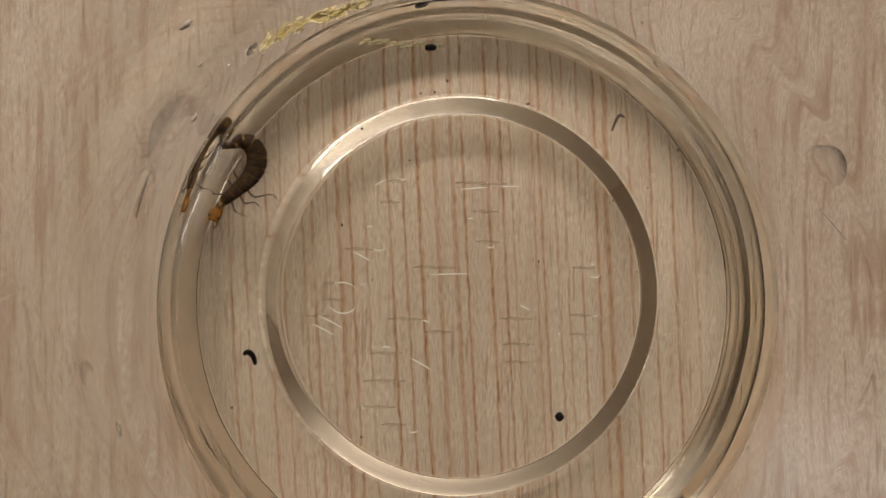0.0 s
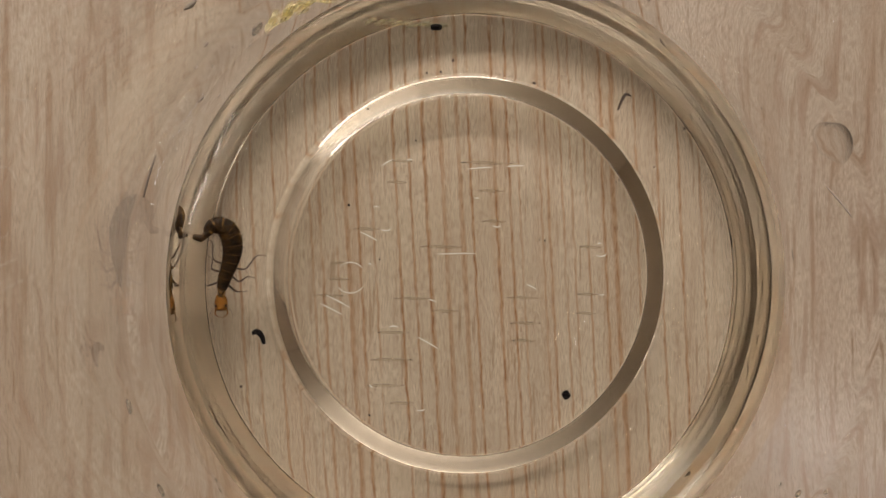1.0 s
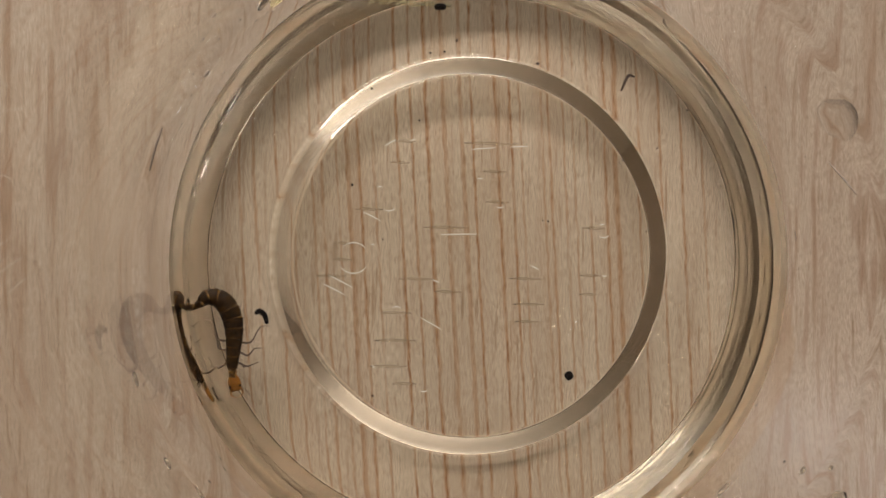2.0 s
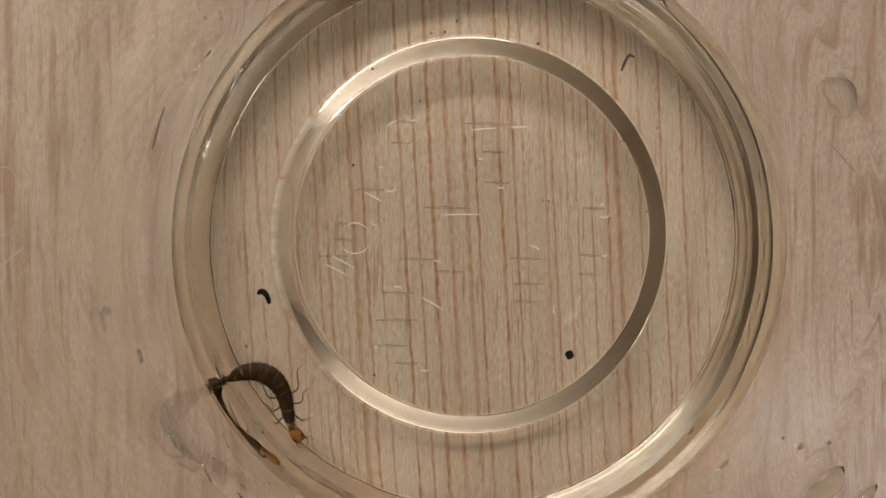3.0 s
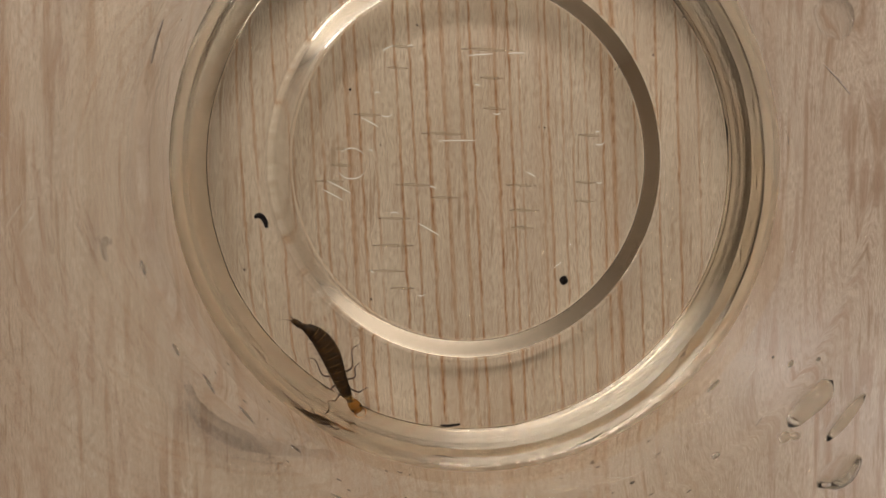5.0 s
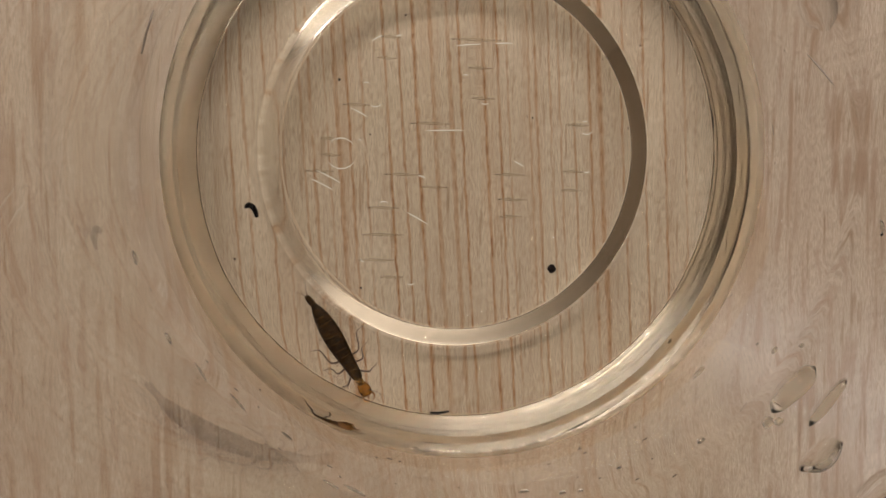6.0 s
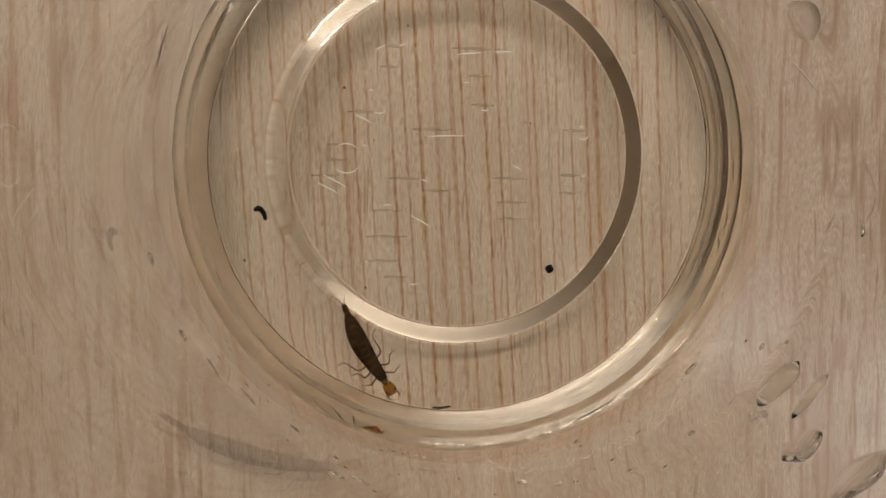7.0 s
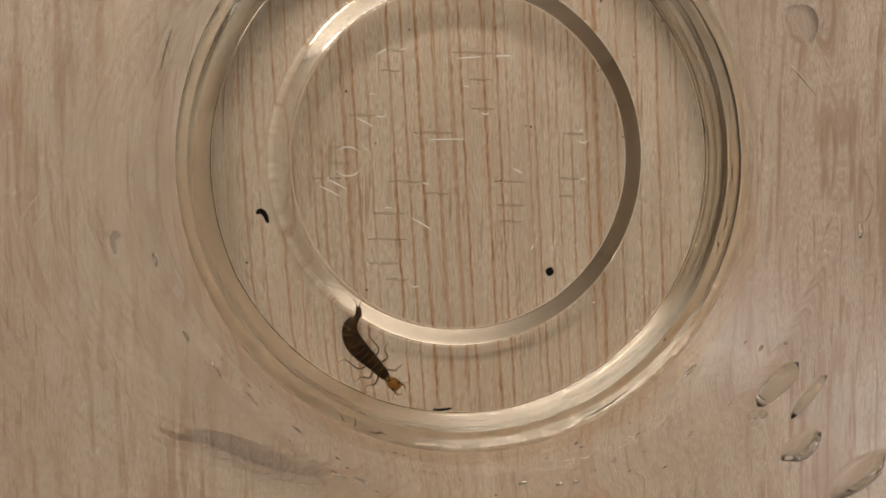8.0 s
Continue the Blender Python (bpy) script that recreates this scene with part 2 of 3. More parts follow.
def smooth_line(points, steps):
    """Points along a Catmull-Rom line through the given ones."""
    pts = [Vector(p) for p in points]
    pts = [pts[0] * 2 - pts[1]] + pts + [pts[-1] * 2 - pts[-2]]
    out = []
    for i in range(1, len(pts) - 2):
        a, b, c, d = pts[i - 1:i + 3]
        for k in range(steps):
            u = k / steps
            out.append(0.5 * (2 * b + (c - a) * u + (2 * a - 5 * b + 4 * c - d) * u * u + (3 * b - a - 3 * c + d) * u ** 3))
    return out + [pts[-2]]


def tube(name, line, radii, mat, sides=8, flat=1.0):
    """A closed tapered tube along a line."""
    verts, faces = [], []
    count = len(line)
    for i, p in enumerate(line):
        way = (line[min(i + 1, count - 1)] - line[max(i - 1, 0)]).normalized()
        side = way.cross(Vector((0, 0, 1)))
        side = side.normalized() if side.length > 1e-6 else Vector((1, 0, 0))
        up = side.cross(way)
        r = radii(i / (count - 1)) if callable(radii) else radii
        for k in range(sides):
            a = 2 * math.pi * k / sides
            verts.append(p + side * (r * math.cos(a)) + up * (r * flat * math.sin(a)))
    for i in range(count - 1):
        for k in range(sides):
            a, b = i * sides + k, i * sides + (k + 1) % sides
            faces.append((a, b, b + sides, a + sides))
    faces.append(tuple(range(sides))[::-1])
    faces.append(tuple(range((count - 1) * sides, count * sides)))
    return mesh_of(name, verts, [f[::-1] for f in faces], [mat])


# ---- room ----
# unseen room, set close so that its washed walls bounce fill light
def room():
    for name, size, at, mat in (
        ("floor", (2.4, 1.4, 0.1), (0, 0, -0.80), FLOOR),
        ("ceiling", (2.4, 1.4, 0.1), (0, 0, 1.70), CEILING),
        ("wall_north", (2.4, 0.1, 2.4), (0, 0.65, 0.45), PAINT),
        ("wall_south", (2.4, 0.1, 2.4), (0, -0.65, 0.45), PAINT),
        ("wall_east", (0.1, 1.2, 2.4), (1.15, 0, 0.45), PANEL),
        ("wall_west", (0.1, 1.2, 2.4), (-1.15, 0, 0.45), PANEL),
    ):
        ob = new(name, box(name, size, mat))
        ob.location = at
        tagged(ob, "plain matt surface of an unseen room added to bounce light", "room", kind="structure")


def table():
    top = tagged(new("table"), "pale wood laminate table under the glass jar", "table")
    part("tabletop", box("tabletop", (1.2, 0.8, 0.028), WOOD, 0.002), top, "pale beech laminate with red-brown grain lines", pose(0, 0.05, -0.014))
    leg = box("leg", (0.05, 0.05, 0.722), STEEL, 0.004)
    for x in (-0.54, 0.54):
        for y in (-0.29, 0.39):
            part("leg", leg, top, "", pose(x, y, -0.389))
    return top


# ---- jar ----
R_IN, R_OUT, HEIGHT = 36.6, 39.4, 92.0
LEVEL, FLOOR_Z = 8.8, 4.6
# height of the water's edge on the glass over the still level, and the length over which water climbs
CLIMB, CAPILLARY = 2.3, 2.7


def inner_profile():
    """Inside of the jar from the middle of its floor to the rim, (radius, height) in mm."""
    low = [(r, FLOOR_Z + 0.2 * (r / 31) ** 2) for r in (0.0, 4, 8, 12, 16, 20, 24, 27, 29, 30.5, 31.4)]
    # a tight moulded corner, a steep tapered flank, then the upright wall
    r, z = 31.8, FLOOR_Z + 0.23
    bend = []
    while z < 11.0:
        slope = 64 * min(1.0, (r - 31.7) / 1.7) ** 1.2 if r < 33.4 else 64 + 24 * min(1.0, max(0.0, (z - 8.2) / 2.8))
        bend.append((r, z))
        go = 0.28 * math.cos(radians(slope))
        r, z = r + go, z + go * math.tan(radians(slope))
    squeeze = (R_IN - 31.8) / (bend[-1][0] - 31.8)
    bend = [(31.8 + (r - 31.8) * squeeze, z) for r, z in bend]
    return low + bend + [(R_IN, z) for z in (11.3, 12, 14, 18, 24, 32, 42, 54, 66, 78, 86)]


def outer_profile():
    """Outside from the middle of the foot's hollow to the shoulder."""
    hollow = [(r, 2.98 - 0.10 * (r / 22) ** 2) for r in (0.0, 4, 8, 12, 16, 19, 21, 22.0, 22.4)]
    # the sloping step down to the stippled ring, which leans down to the edge on which the jar stands
    step = [(22.5, 2.85), (22.6, 2.80), (22.75, 2.70), (23.3, 2.27), (23.9, 1.80), (24.5, 1.33), (25.0, 0.94), (25.25, 0.78), (25.45, 0.71), (25.65, 0.74), (25.85, 0.71)]
    ring = [(r, 0.71 - 0.098 * (r - 25.85)) for r in (26.4, 27.3, 28.0, 28.8, 29.6, 30.4, 31.2, 31.9, 32.4)] + [(32.7, 0.05), (33.5, 0.05), (34.1, 0.05)]
    # the heel: bends up to a steep flank with faint turned ripples, then into the wall
    heel = []
    r, z = 34.14, 0.06
    while r < R_OUT - 0.02 and z < 38:
        bent = min(1.0, (r - 34.1) / 0.2)
        still = min(1.0, max(0.0, (11.0 - z) / 3))
        ripple = 1.1 * math.sin(z * 3.1) + 1.0 * math.sin(z * 7.3 + 1) + 0.4 * math.sin(z * 11.0)
        eased = min(1.0, max(0.0, (z - 12) / 24))
        slope = (81 if z < 5 else 81 - 5 * min(1.0, (z - 5) / 3) + 13.8 * eased) * bent + ripple * bent * still
        heel.append((r, z))
        go = 0.15 if z < 12 else 0.4
        r, z = r + go * math.cos(radians(slope)), z + go * math.sin(radians(slope))
    return hollow + step + ring + heel + [(R_OUT, z + d) for d in (1, 2, 4, 8, 14, 22, 32, 42)] + [(R_OUT, 86)]


def waver(verts):
    """The moulded glass is not quite true: the inside corner and the heel waver round the jar."""
    out = []
    for x, y, z in verts:
        r, a = math.hypot(x, y), math.atan2(y, x)
        d = 0.0
        if 0.0316 < r < 0.0362 and 0.0046 < z < 0.0085:
            c = Vector((3.2 * math.cos(a), 3.2 * math.sin(a), 1000 * z * 0.3))
            f = Vector((9 * math.cos(a), 9 * math.sin(a), 1000 * z * 0.6))
            fade = min(1.0, (r - 0.0316) / 0.001) * min(1.0, max(0.0, (0.0085 - z) / 0.002))
            d = fade * (0.00040 * noise.noise(c) + 0.00014 * noise.noise(f))
        k = 1 + d / r if r > 1e-6 else 1
        out.append((x * k, y * k, z))
    return out


def revolve(profile, sides):
    verts, rings = [], []
    for r, z in profile:
        if r < 1e-6:
            verts.append((0, 0, z * MM))
            rings.append([len(verts) - 1] * sides)
        else:
            start = len(verts)
            verts += [(r * MM * math.cos(2 * math.pi * k / sides), r * MM * math.sin(2 * math.pi * k / sides), z * MM) for k in range(sides)]
            rings.append(list(range(start, start + sides)))
    return verts, rings


def skin(rings, sides, flip):
    faces = []
    for a, b in zip(rings, rings[1:]):
        for k in range(sides):
            j = (k + 1) % sides
            f = [a[k], a[j], b[j], b[k]]
            f = list(dict.fromkeys(f))
            faces.append(tuple(f[::-1] if flip else f))
    return faces


def jar():
    sides = 192
    inner, outer = inner_profile(), outer_profile()
    rim = [(R_OUT, 88), (R_OUT + 0.2, 90), (R_OUT - 0.4, 91.5), ((R_IN + R_OUT) / 2, HEIGHT), (R_IN + 0.4, 91.5), (R_IN, 90)]
    profile = outer + rim + inner[::-1]
    verts, rings = revolve(profile, sides)
    first = rings[len(outer) + len(rim)][0]
    verts = verts[:first] + waver(verts[first:])
    faces = skin(rings, sides, False)
    edge = LEVEL + CLIMB
    slots, kind = [], []
    for k, f in enumerate(faces):
        row = k // sides
        inside = row >= len(outer) + len(rim) - 1
        high = max(verts[i][2] for i in f)
        out = min(math.hypot(verts[i][0], verts[i][1]) for i in f)
        low = high < (edge + 0.05) * MM
        # the shadow-casting heel is cut higher opposite the lamp, to shade the table there
        south = 0.5 - 0.5 * verts[f[0]][1] / max(1e-6, math.hypot(verts[f[0]][0], verts[f[0]][1]))
        thick = 0.004 + 0.012 * min(1.0, max(0.0, (south - 0.35) / 0.3))
        slots.append(1 if inside and low else 2 if not inside and high < 0.00095 and 0.0257 < out < 0.0324 else 0)
        kind.append("glass_floor" if inside and low else "glass_wall" if inside or high > thick else "glass_heel" if out > 0.0341 else "foot_step" if 0.0223 < out < 0.0254 else "glass_foot")
    # the hollow under the foot is moulded a little off the jar's axis
    for k in range(rings[len(outer)][0]):
        x, y, z = verts[k]
        shift = min(1.0, max(0.0, (0.032 - math.hypot(x, y)) / 0.006))
        verts[k] = (x - 0.0008 * shift, y + 0.0008 * shift, z)
    top = tagged(new("glass_jar"), "clear round glass jar holding shallow water", "jar")
    for name, label in (("glass_wall", ""), ("glass_floor", "clear wet floor of the jar"), ("glass_heel", "thick rounded heel of the jar, cut to cast shade"), ("glass_foot", "hollow foot with a stippled ring"), ("foot_step", "sloping step round the hollow foot")):
        chosen = [k for k in range(len(faces)) if kind[k] == name]
        used = sorted({i for k in chosen for i in faces[k]})
        place = {v: n for n, v in enumerate(used)}
        me = mesh_of(name, [verts[i] for i in used], [tuple(place[i] for i in faces[k]) for k in chosen], [{"glass_heel": HEEL_GLASS, "glass_foot": SHADED_FOOT_GLASS, "foot_step": SHADED_STEP_GLASS}.get(name, GLASS), WET_GLASS, SHADED_STIPPLE], slots=[slots[k] for k in chosen])
        ob = part(name, me, top, label)
        ob.visible_shadow = name in ("glass_heel", "foot_step")
    return top


def meniscus():
    """Water climbing the wall: (distance from the wall, height over the still level), from the open water to the glass."""
    def away(h):
        q = h / CAPILLARY
        return CAPILLARY * (math.acosh(2 / q) - math.sqrt(4 - q * q))
    heights = [0.012, 0.03, 0.06, 0.1, 0.16, 0.24, 0.34, 0.46, 0.6, 0.75, 0.9, 1.1, 1.3, 1.5, 1.7, 1.9, 2.1, 2.2, CLIMB]
    return [(away(h) - away(CLIMB), h) for h in heights]


def water():
    sides = 256
    climb = meniscus()
    reach = max(r for r, z in inner_profile() if z < LEVEL + CLIMB)
    top_line = [(r, LEVEL) for r in (0.0, 5, 10, 15, 19, 21.5)] + [(reach - 0.01 - d, LEVEL + h) for d, h in climb]
    below = [(max(r - 0.03, 0.0), z + 0.03) for r, z in inner_profile() if z < LEVEL + CLIMB - 0.1]
    top = tagged(new("water"), "shallow clear still water inside the glass jar", "water")
    for name, profile, mat in (("water_surface", top_line, WATER), ("water_body", below[::-1], WATER_SIDE)):
        verts, rings = revolve(profile, sides)
        wavy = []
        for x, y, z in verts:
            r, a = math.hypot(x, y), math.atan2(y, x)
            # the edge of the water rises and falls a little round the glass
            lift = 0.00042 * noise.noise(Vector((4 * math.cos(a), 4 * math.sin(a), 3))) + 0.00016 * noise.noise(Vector((11 * math.cos(a), 11 * math.sin(a), 8)))
            share = max(0.0, (r - 0.0305) / 0.0061)
            wavy.append((x, y, z + lift * share * share if name == "water_surface" else z))
        ob = part(name, mesh_of(name, wavy, skin(rings, sides, True), [mat]), top)
        ob.visible_shadow = False
    return top


def unseen_lamp(name, label, at, aim, size):
    """A small metal housing behind a lamp's opening, with an arm to the wall."""
    top = tagged(new(name), label, "lamp")
    way = look(at, aim)
    part("housing", box("housing", (size[0] + 0.02, size[1] + 0.02, 0.03), STEEL, 0.004), top, "", way @ pose(0, 0, 0.018))
    y0, y1 = at[1], math.copysign(0.598, at[1])
    part("arm", box("arm", (0.012, abs(y1 - y0), 0.012), STEEL, 0.002), top, "", pose(at[0], (y0 + y1) / 2, at[2] + 0.05))
    part("stem", box("stem", (0.012, 0.012, 0.05), STEEL, 0.002), top, "", pose(at[0], y0, at[2] + 0.03))
    return top


room()
table()
JAR = jar()
water()
# the first two are added fill lamps that brighten the walls round the jar
unseen_lamp("unseen_lamp", "slim steel lamp added as unseen fill, lighting the wall", WASH, WASH_AIM, (0.7, 0.05))
unseen_lamp("unseen_lamp", "slim steel lamp added as unseen fill, lighting the wall", BACK, BACK_AIM, (0.6, 0.06))
unseen_lamp("corner_lamp", "square steel wall lamp in the corner, switched on", CORNER, CORNER_AIM, (0.2, 0.2))
unseen_lamp("strip_lamp", "long slim steel strip lamp, switched on", STRIP, STRIP_AIM, (0.44, 0.034))


# ---- marks moulded under the floor of the jar ----
def under(x, y):
    return 2.95 - 0.10 * (math.hypot(x, y) / 22) ** 2


def moulded_marks(top):
    """Illegible raised strokes in the hollow of the foot: pale strokes painted as their glints, and clear ridges set to
    cast their dark dashes.
    """
    edges = ((-1.4, 14.1, 1.7, 14.4), (3.6, 14.5, 5.8, 14.6), (-5.2, 3.5, -0.4, 3.6), (-14.7, 6.25, -12.6, 5.15), (-18.9, -1.5, -16.0, -3.05), (-19.6, -2.55, -17.0, -3.9),
             (-7.6, -6.8, -5.0, -8.3), (-6.2, -2.1, -5.3, -2.45), (-12.1, 14.4, -10.7, 15.2), (-9.0, 15.1, -8.3, 15.25), (6.2, -0.3, 7.4, -0.9), (-0.6, 10.5, 0.1, 10.5))
    for x0, y0, x1, y1 in edges:
        line = smooth_line([(x0 * MM, y0 * MM, (under(x0, y0) - 0.07) * MM), ((x0 + x1) / 2 * MM, (y0 + y1) / 2 * MM + 0.00003, (under(x1, y1) - 0.07) * MM), (x1 * MM, y1 * MM, (under(x1, y1) - 0.07) * MM)], 4)
        part("moulded_edge", tube("moulded_edge", line, lambda u: 0.00008 * (0.45 + 2.2 * u * (1 - u)), GLINT, 6), top, "pale stroke painted as the glint on a moulded mark")
    for x, y, r, a0, a1 in ((-15.9, 0.6, 1.9, 40, 130), (-15.9, 0.6, 1.9, 215, 325), (-11.6, 7.4, 1.0, 230, 320), (-12.7, 8.8, 0.6, 50, 130), (2.3, 7.7, 0.8, 230, 310), (15.7, 4.1, 0.9, 230, 330),
                            (-10.6, -6.3, 0.9, 50, 130), (15.5, 4.4, 0.5, 60, 130), (15.8, -1.3, 0.4, 220, 330), (-13.6, 1.9, 0.4, 40, 120), (-7.2, -15.2, 0.8, 235, 310), (-13.0, -12.4, 0.6, 200, 260)):
        pts = [((x + r * math.cos(radians(a0 + (a1 - a0) * k / 8))) * MM, (y + r * math.sin(radians(a0 + (a1 - a0) * k / 8))) * MM, (under(x, y) - 0.07) * MM) for k in range(9)]
        part("moulded_edge", tube("moulded_edge", [Vector(p) for p in pts], lambda u: 0.00008 * (0.35 + 2.4 * u * (1 - u)), GLINT, 6), top, "pale stroke painted as the glint on a moulded mark")
    # ridges stand off the marks so that their shadows make the dark dashes
    for x, y, w in ((-3.0, 3.4, 5.4), (2.6, 13.9, 6.6), (3.2, 10.4, 3.0), (-17.0, -2.6, 3.6), (15.9, 3.4, 3.0), (-8.0, 14.0, 2.6), (-8.6, 11.4, 2.4), (-12.4, 5.6, 3.4), (-15.6, 1.4, 2.4), (-15.6, -0.6, 2.4), (-6.6, -3.0, 4.6),
                    (-9.0, -7.2, 4.0), (-9.2, -10.6, 5.2), (-10.0, -13.8, 4.6), (-8.0, -16.0, 3.0), (7.2, -3.0, 4.0), (7.6, -6.2, 4.0), (7.4, -8.4, 3.0), (15.6, -2.6, 2.6), (15.4, -5.0, 2.6), (3.6, 6.6, 3.0), (-2.6, -4.6, 3.4)):
        pts = [Vector(((x - 1.6 + w * (k / 6 - 0.5)) * MM, (y + 1.0 + 0.05 * math.sin(k)) * MM, (under(x, y) - 0.06) * MM)) for k in range(7)]
        part("shadow_ridge", tube("shadow_ridge", pts, lambda u: 0.00020 * (0.1 + 3.0 * u * (1 - u)), GLASS, 10, 0.3), top, "clear glass ridge set to cast a mark's dark dash")


# ---- drops, fibres and dirt on the wall ----
def on_wall(az, z, inset=0.0):
    a = radians(az)
    return Vector(((R_IN - inset) * MM * math.cos(a), (R_IN - inset) * MM * math.sin(a), z * MM))


def wall_lump(name, az, z, width, height, depth, mats, seed=0, ragged=0.12, tilt=0.0, power=0.55):
    """A lens of liquid clinging to the inside of the wall."""
    rings, sides = 7, 28
    verts, faces, slots = [on_wall(az, z, depth)], [], []
    for i in range(1, rings + 1):
        q = i / rings
        for k in range(sides):
            a = 2 * math.pi * k / sides
            rag = 1 + ragged * noise.noise(Vector((1.3 * math.cos(a), 1.3 * math.sin(a), seed * 3.7))) * 2
            u, v = q * rag * math.cos(a) * width / 2, q * rag * math.sin(a) * height / 2
            u, v = u * math.cos(radians(tilt)) - v * math.sin(radians(tilt)), u * math.sin(radians(tilt)) + v * math.cos(radians(tilt))
            verts.append(on_wall(az + math.degrees(u / R_IN), z + v, max(depth * (1 - q * q) ** power, 0.012)))
    for k in range(sides):
        faces.append((0, 1 + k, 1 + (k + 1) % sides))
        for i in range(rings - 1):
            a, b = 1 + i * sides + k, 1 + i * sides + (k + 1) % sides
            faces.append((a, a + sides, b + sides, b))
    slots = [0] * len(faces)
    start = len(verts)
    verts += [Vector(v) for v in verts[1 + (rings - 1) * sides:]] + [on_wall(az, z, 0.012)]
    for k in range(sides - 1):
        faces.append((start + (k + 1) % sides, start + k, start + sides))
        slots.append(len(mats) - 1)
    faces.append((start, start + sides - 1, start + sides))
    slots.append(len(mats) - 1)
    return mesh_of(name, verts, [f[::-1] for f in faces], mats, slots=slots)


def wall_drops():
    rng = random.Random(4)
    drops = [(25.5, 28.0, 4.8, 6.6, 0.42, 0), (-39.6, 34.9, 6.2, 3.4, 1.6, 6), (-39.2, 40.4, 5.6, 2.0, 0.8, 4), (-46.2, 35.2, 1.3, 1.6, 0.7, 0), (-45.2, 36.4, 0.9, 1.2, 0.6, 0), (-46.8, 44.9, 4.6, 3.6, 0.85, 20), (-46.6, 53.4, 6.4, 3.6, 0.75, 10),
             (-34.6, 27.4, 0.9, 0.8, 0.35, 0), (-54.9, 29.3, 1.0, 0.8, 0.35, 0), (-85.2, 24.2, 1.2, 0.5, 0.3, 0), (-79.4, 26.5, 0.9, 0.5, 0.3, 0), (-76.5, 27.1, 0.7, 0.4, 0.25, 0), (-44.2, 17.3, 2.0, 0.9, 0.4, 0),
             (-32.2, 31.2, 0.5, 0.8, 0.3, 0), (-34.7, 23.7, 0.4, 0.4, 0.2, 0), (-68.3, 25.1, 0.6, 0.3, 0.2, 0), (133.8, 24.0, 1.6, 2.6, 0.35, 0), (-165.6, 34.3, 1.4, 1.2, 0.25, 0), (-10.8, 36.2, 1.8, 1.0, 0.35, -30),
             (-115.6, 30.4, 2.4, 0.8, 0.22, 12), (-119.8, 31.9, 1.8, 0.6, 0.2, 12), (-153.3, 34.7, 1.2, 0.9, 0.25, 0), (-146.0, 31.0, 2.2, 0.7, 0.2, 20), (-138.0, 27.5, 2.6, 0.6, 0.2, 15), (-128.0, 25.0, 1.4, 0.5, 0.2, 10)]
    for k in range(34):
        drops.append((rng.uniform(-150, -60), rng.uniform(14.0, 33.0), rng.uniform(0.25, 0.8), rng.uniform(0.2, 0.45), rng.uniform(0.04, 0.1), rng.uniform(-20, 20)))
    for k, (az, z, w, h, d, tilt) in enumerate(drops):
        ob = new("water_drop", wall_lump("water_drop", az, z, w, h, d, [DROP], k, 0.12 if w > 1.5 else 0.05, tilt))
        ob.visible_shadow = False
        big = "large clear" if w > 3 else "small clear"
        tagged(ob, big + " water drop clinging to the glass wall", "drop", "drops on the jar wall")


def residue():
    rng = random.Random(9)
    top = tagged(new("residue"), "yellowed bubbly residue stuck to the glass wall", "residue")
    for k in range(22):
        u = k / 21
        az, z = 131.5 - 20.5 * u + rng.uniform(-0.5, 0.5), 21.8 - 6.6 * u + rng.uniform(-2.0, 2.2)
        ob = part("crust_and_reflection", wall_lump("crust_and_reflection", az, z, rng.uniform(1.2, 2.8), rng.uniform(2.0, 5.0), rng.uniform(0.06, 0.16), [GLUE], 40 + k, 0.3), top)
    for az, z, r in ((117.8, 16.8, 0.8), (112.6, 15.4, 0.9), (124.8, 18.2, 0.45), (129.0, 20.6, 0.35), (121.2, 18.8, 0.3), (115.0, 17.6, 0.4), (127.0, 22.4, 0.3)):
        line = [on_wall(az + math.degrees(r / R_IN * math.cos(a)), z + 1.5 * r * math.sin(a), 0.2) for a in [2 * math.pi * q / 20 for q in range(21)]]
        part("bubble_rim", tube("bubble_rim", line, 0.00009, RIM, 6), top, "rim of a dried bubble")
    # the residue's reflection lower down, built as pieces across the corner of the floor
    corner = inner_profile()
    for k in range(9):
        x, y = -13.6 + 8.6 * k / 8, 31.75 + rng.uniform(-0.15, 0.15)
        r = math.hypot(x, y)
        z = next(b[1] + (a[1] - b[1]) * (r - b[0]) / (a[0] - b[0]) for b, a in zip(corner, corner[1:]) if b[0] <= r < a[0])
        bm = bmesh.new()
        bmesh.ops.create_icosphere(bm, subdivisions=2, radius=0.5 * MM)
        for v in bm.verts:
            q = v.co / (0.5 * MM)
            v.co = Vector((q.x * 1.7, q.y * 0.55, q.z * 0.1)) * (0.5 * MM) * (1 + 0.5 * noise.noise(q * 1.4 + Vector((k, 0, 0))))
        me = bpy.data.meshes.new("crust_and_reflection")
        bm.to_mesh(me)
        bm.free()
        me.materials.append(GLUE)
        part("crust_and_reflection", me, top, "", pose(x * MM * (1 - 0.12 / r), y * MM * (1 - 0.12 / r), (z + 0.12) * MM, rx=math.degrees(math.atan2(z - 4.8, r - 31.6)) * 0.9, rz=math.degrees(math.atan2(y, x)) - 90))
    return top


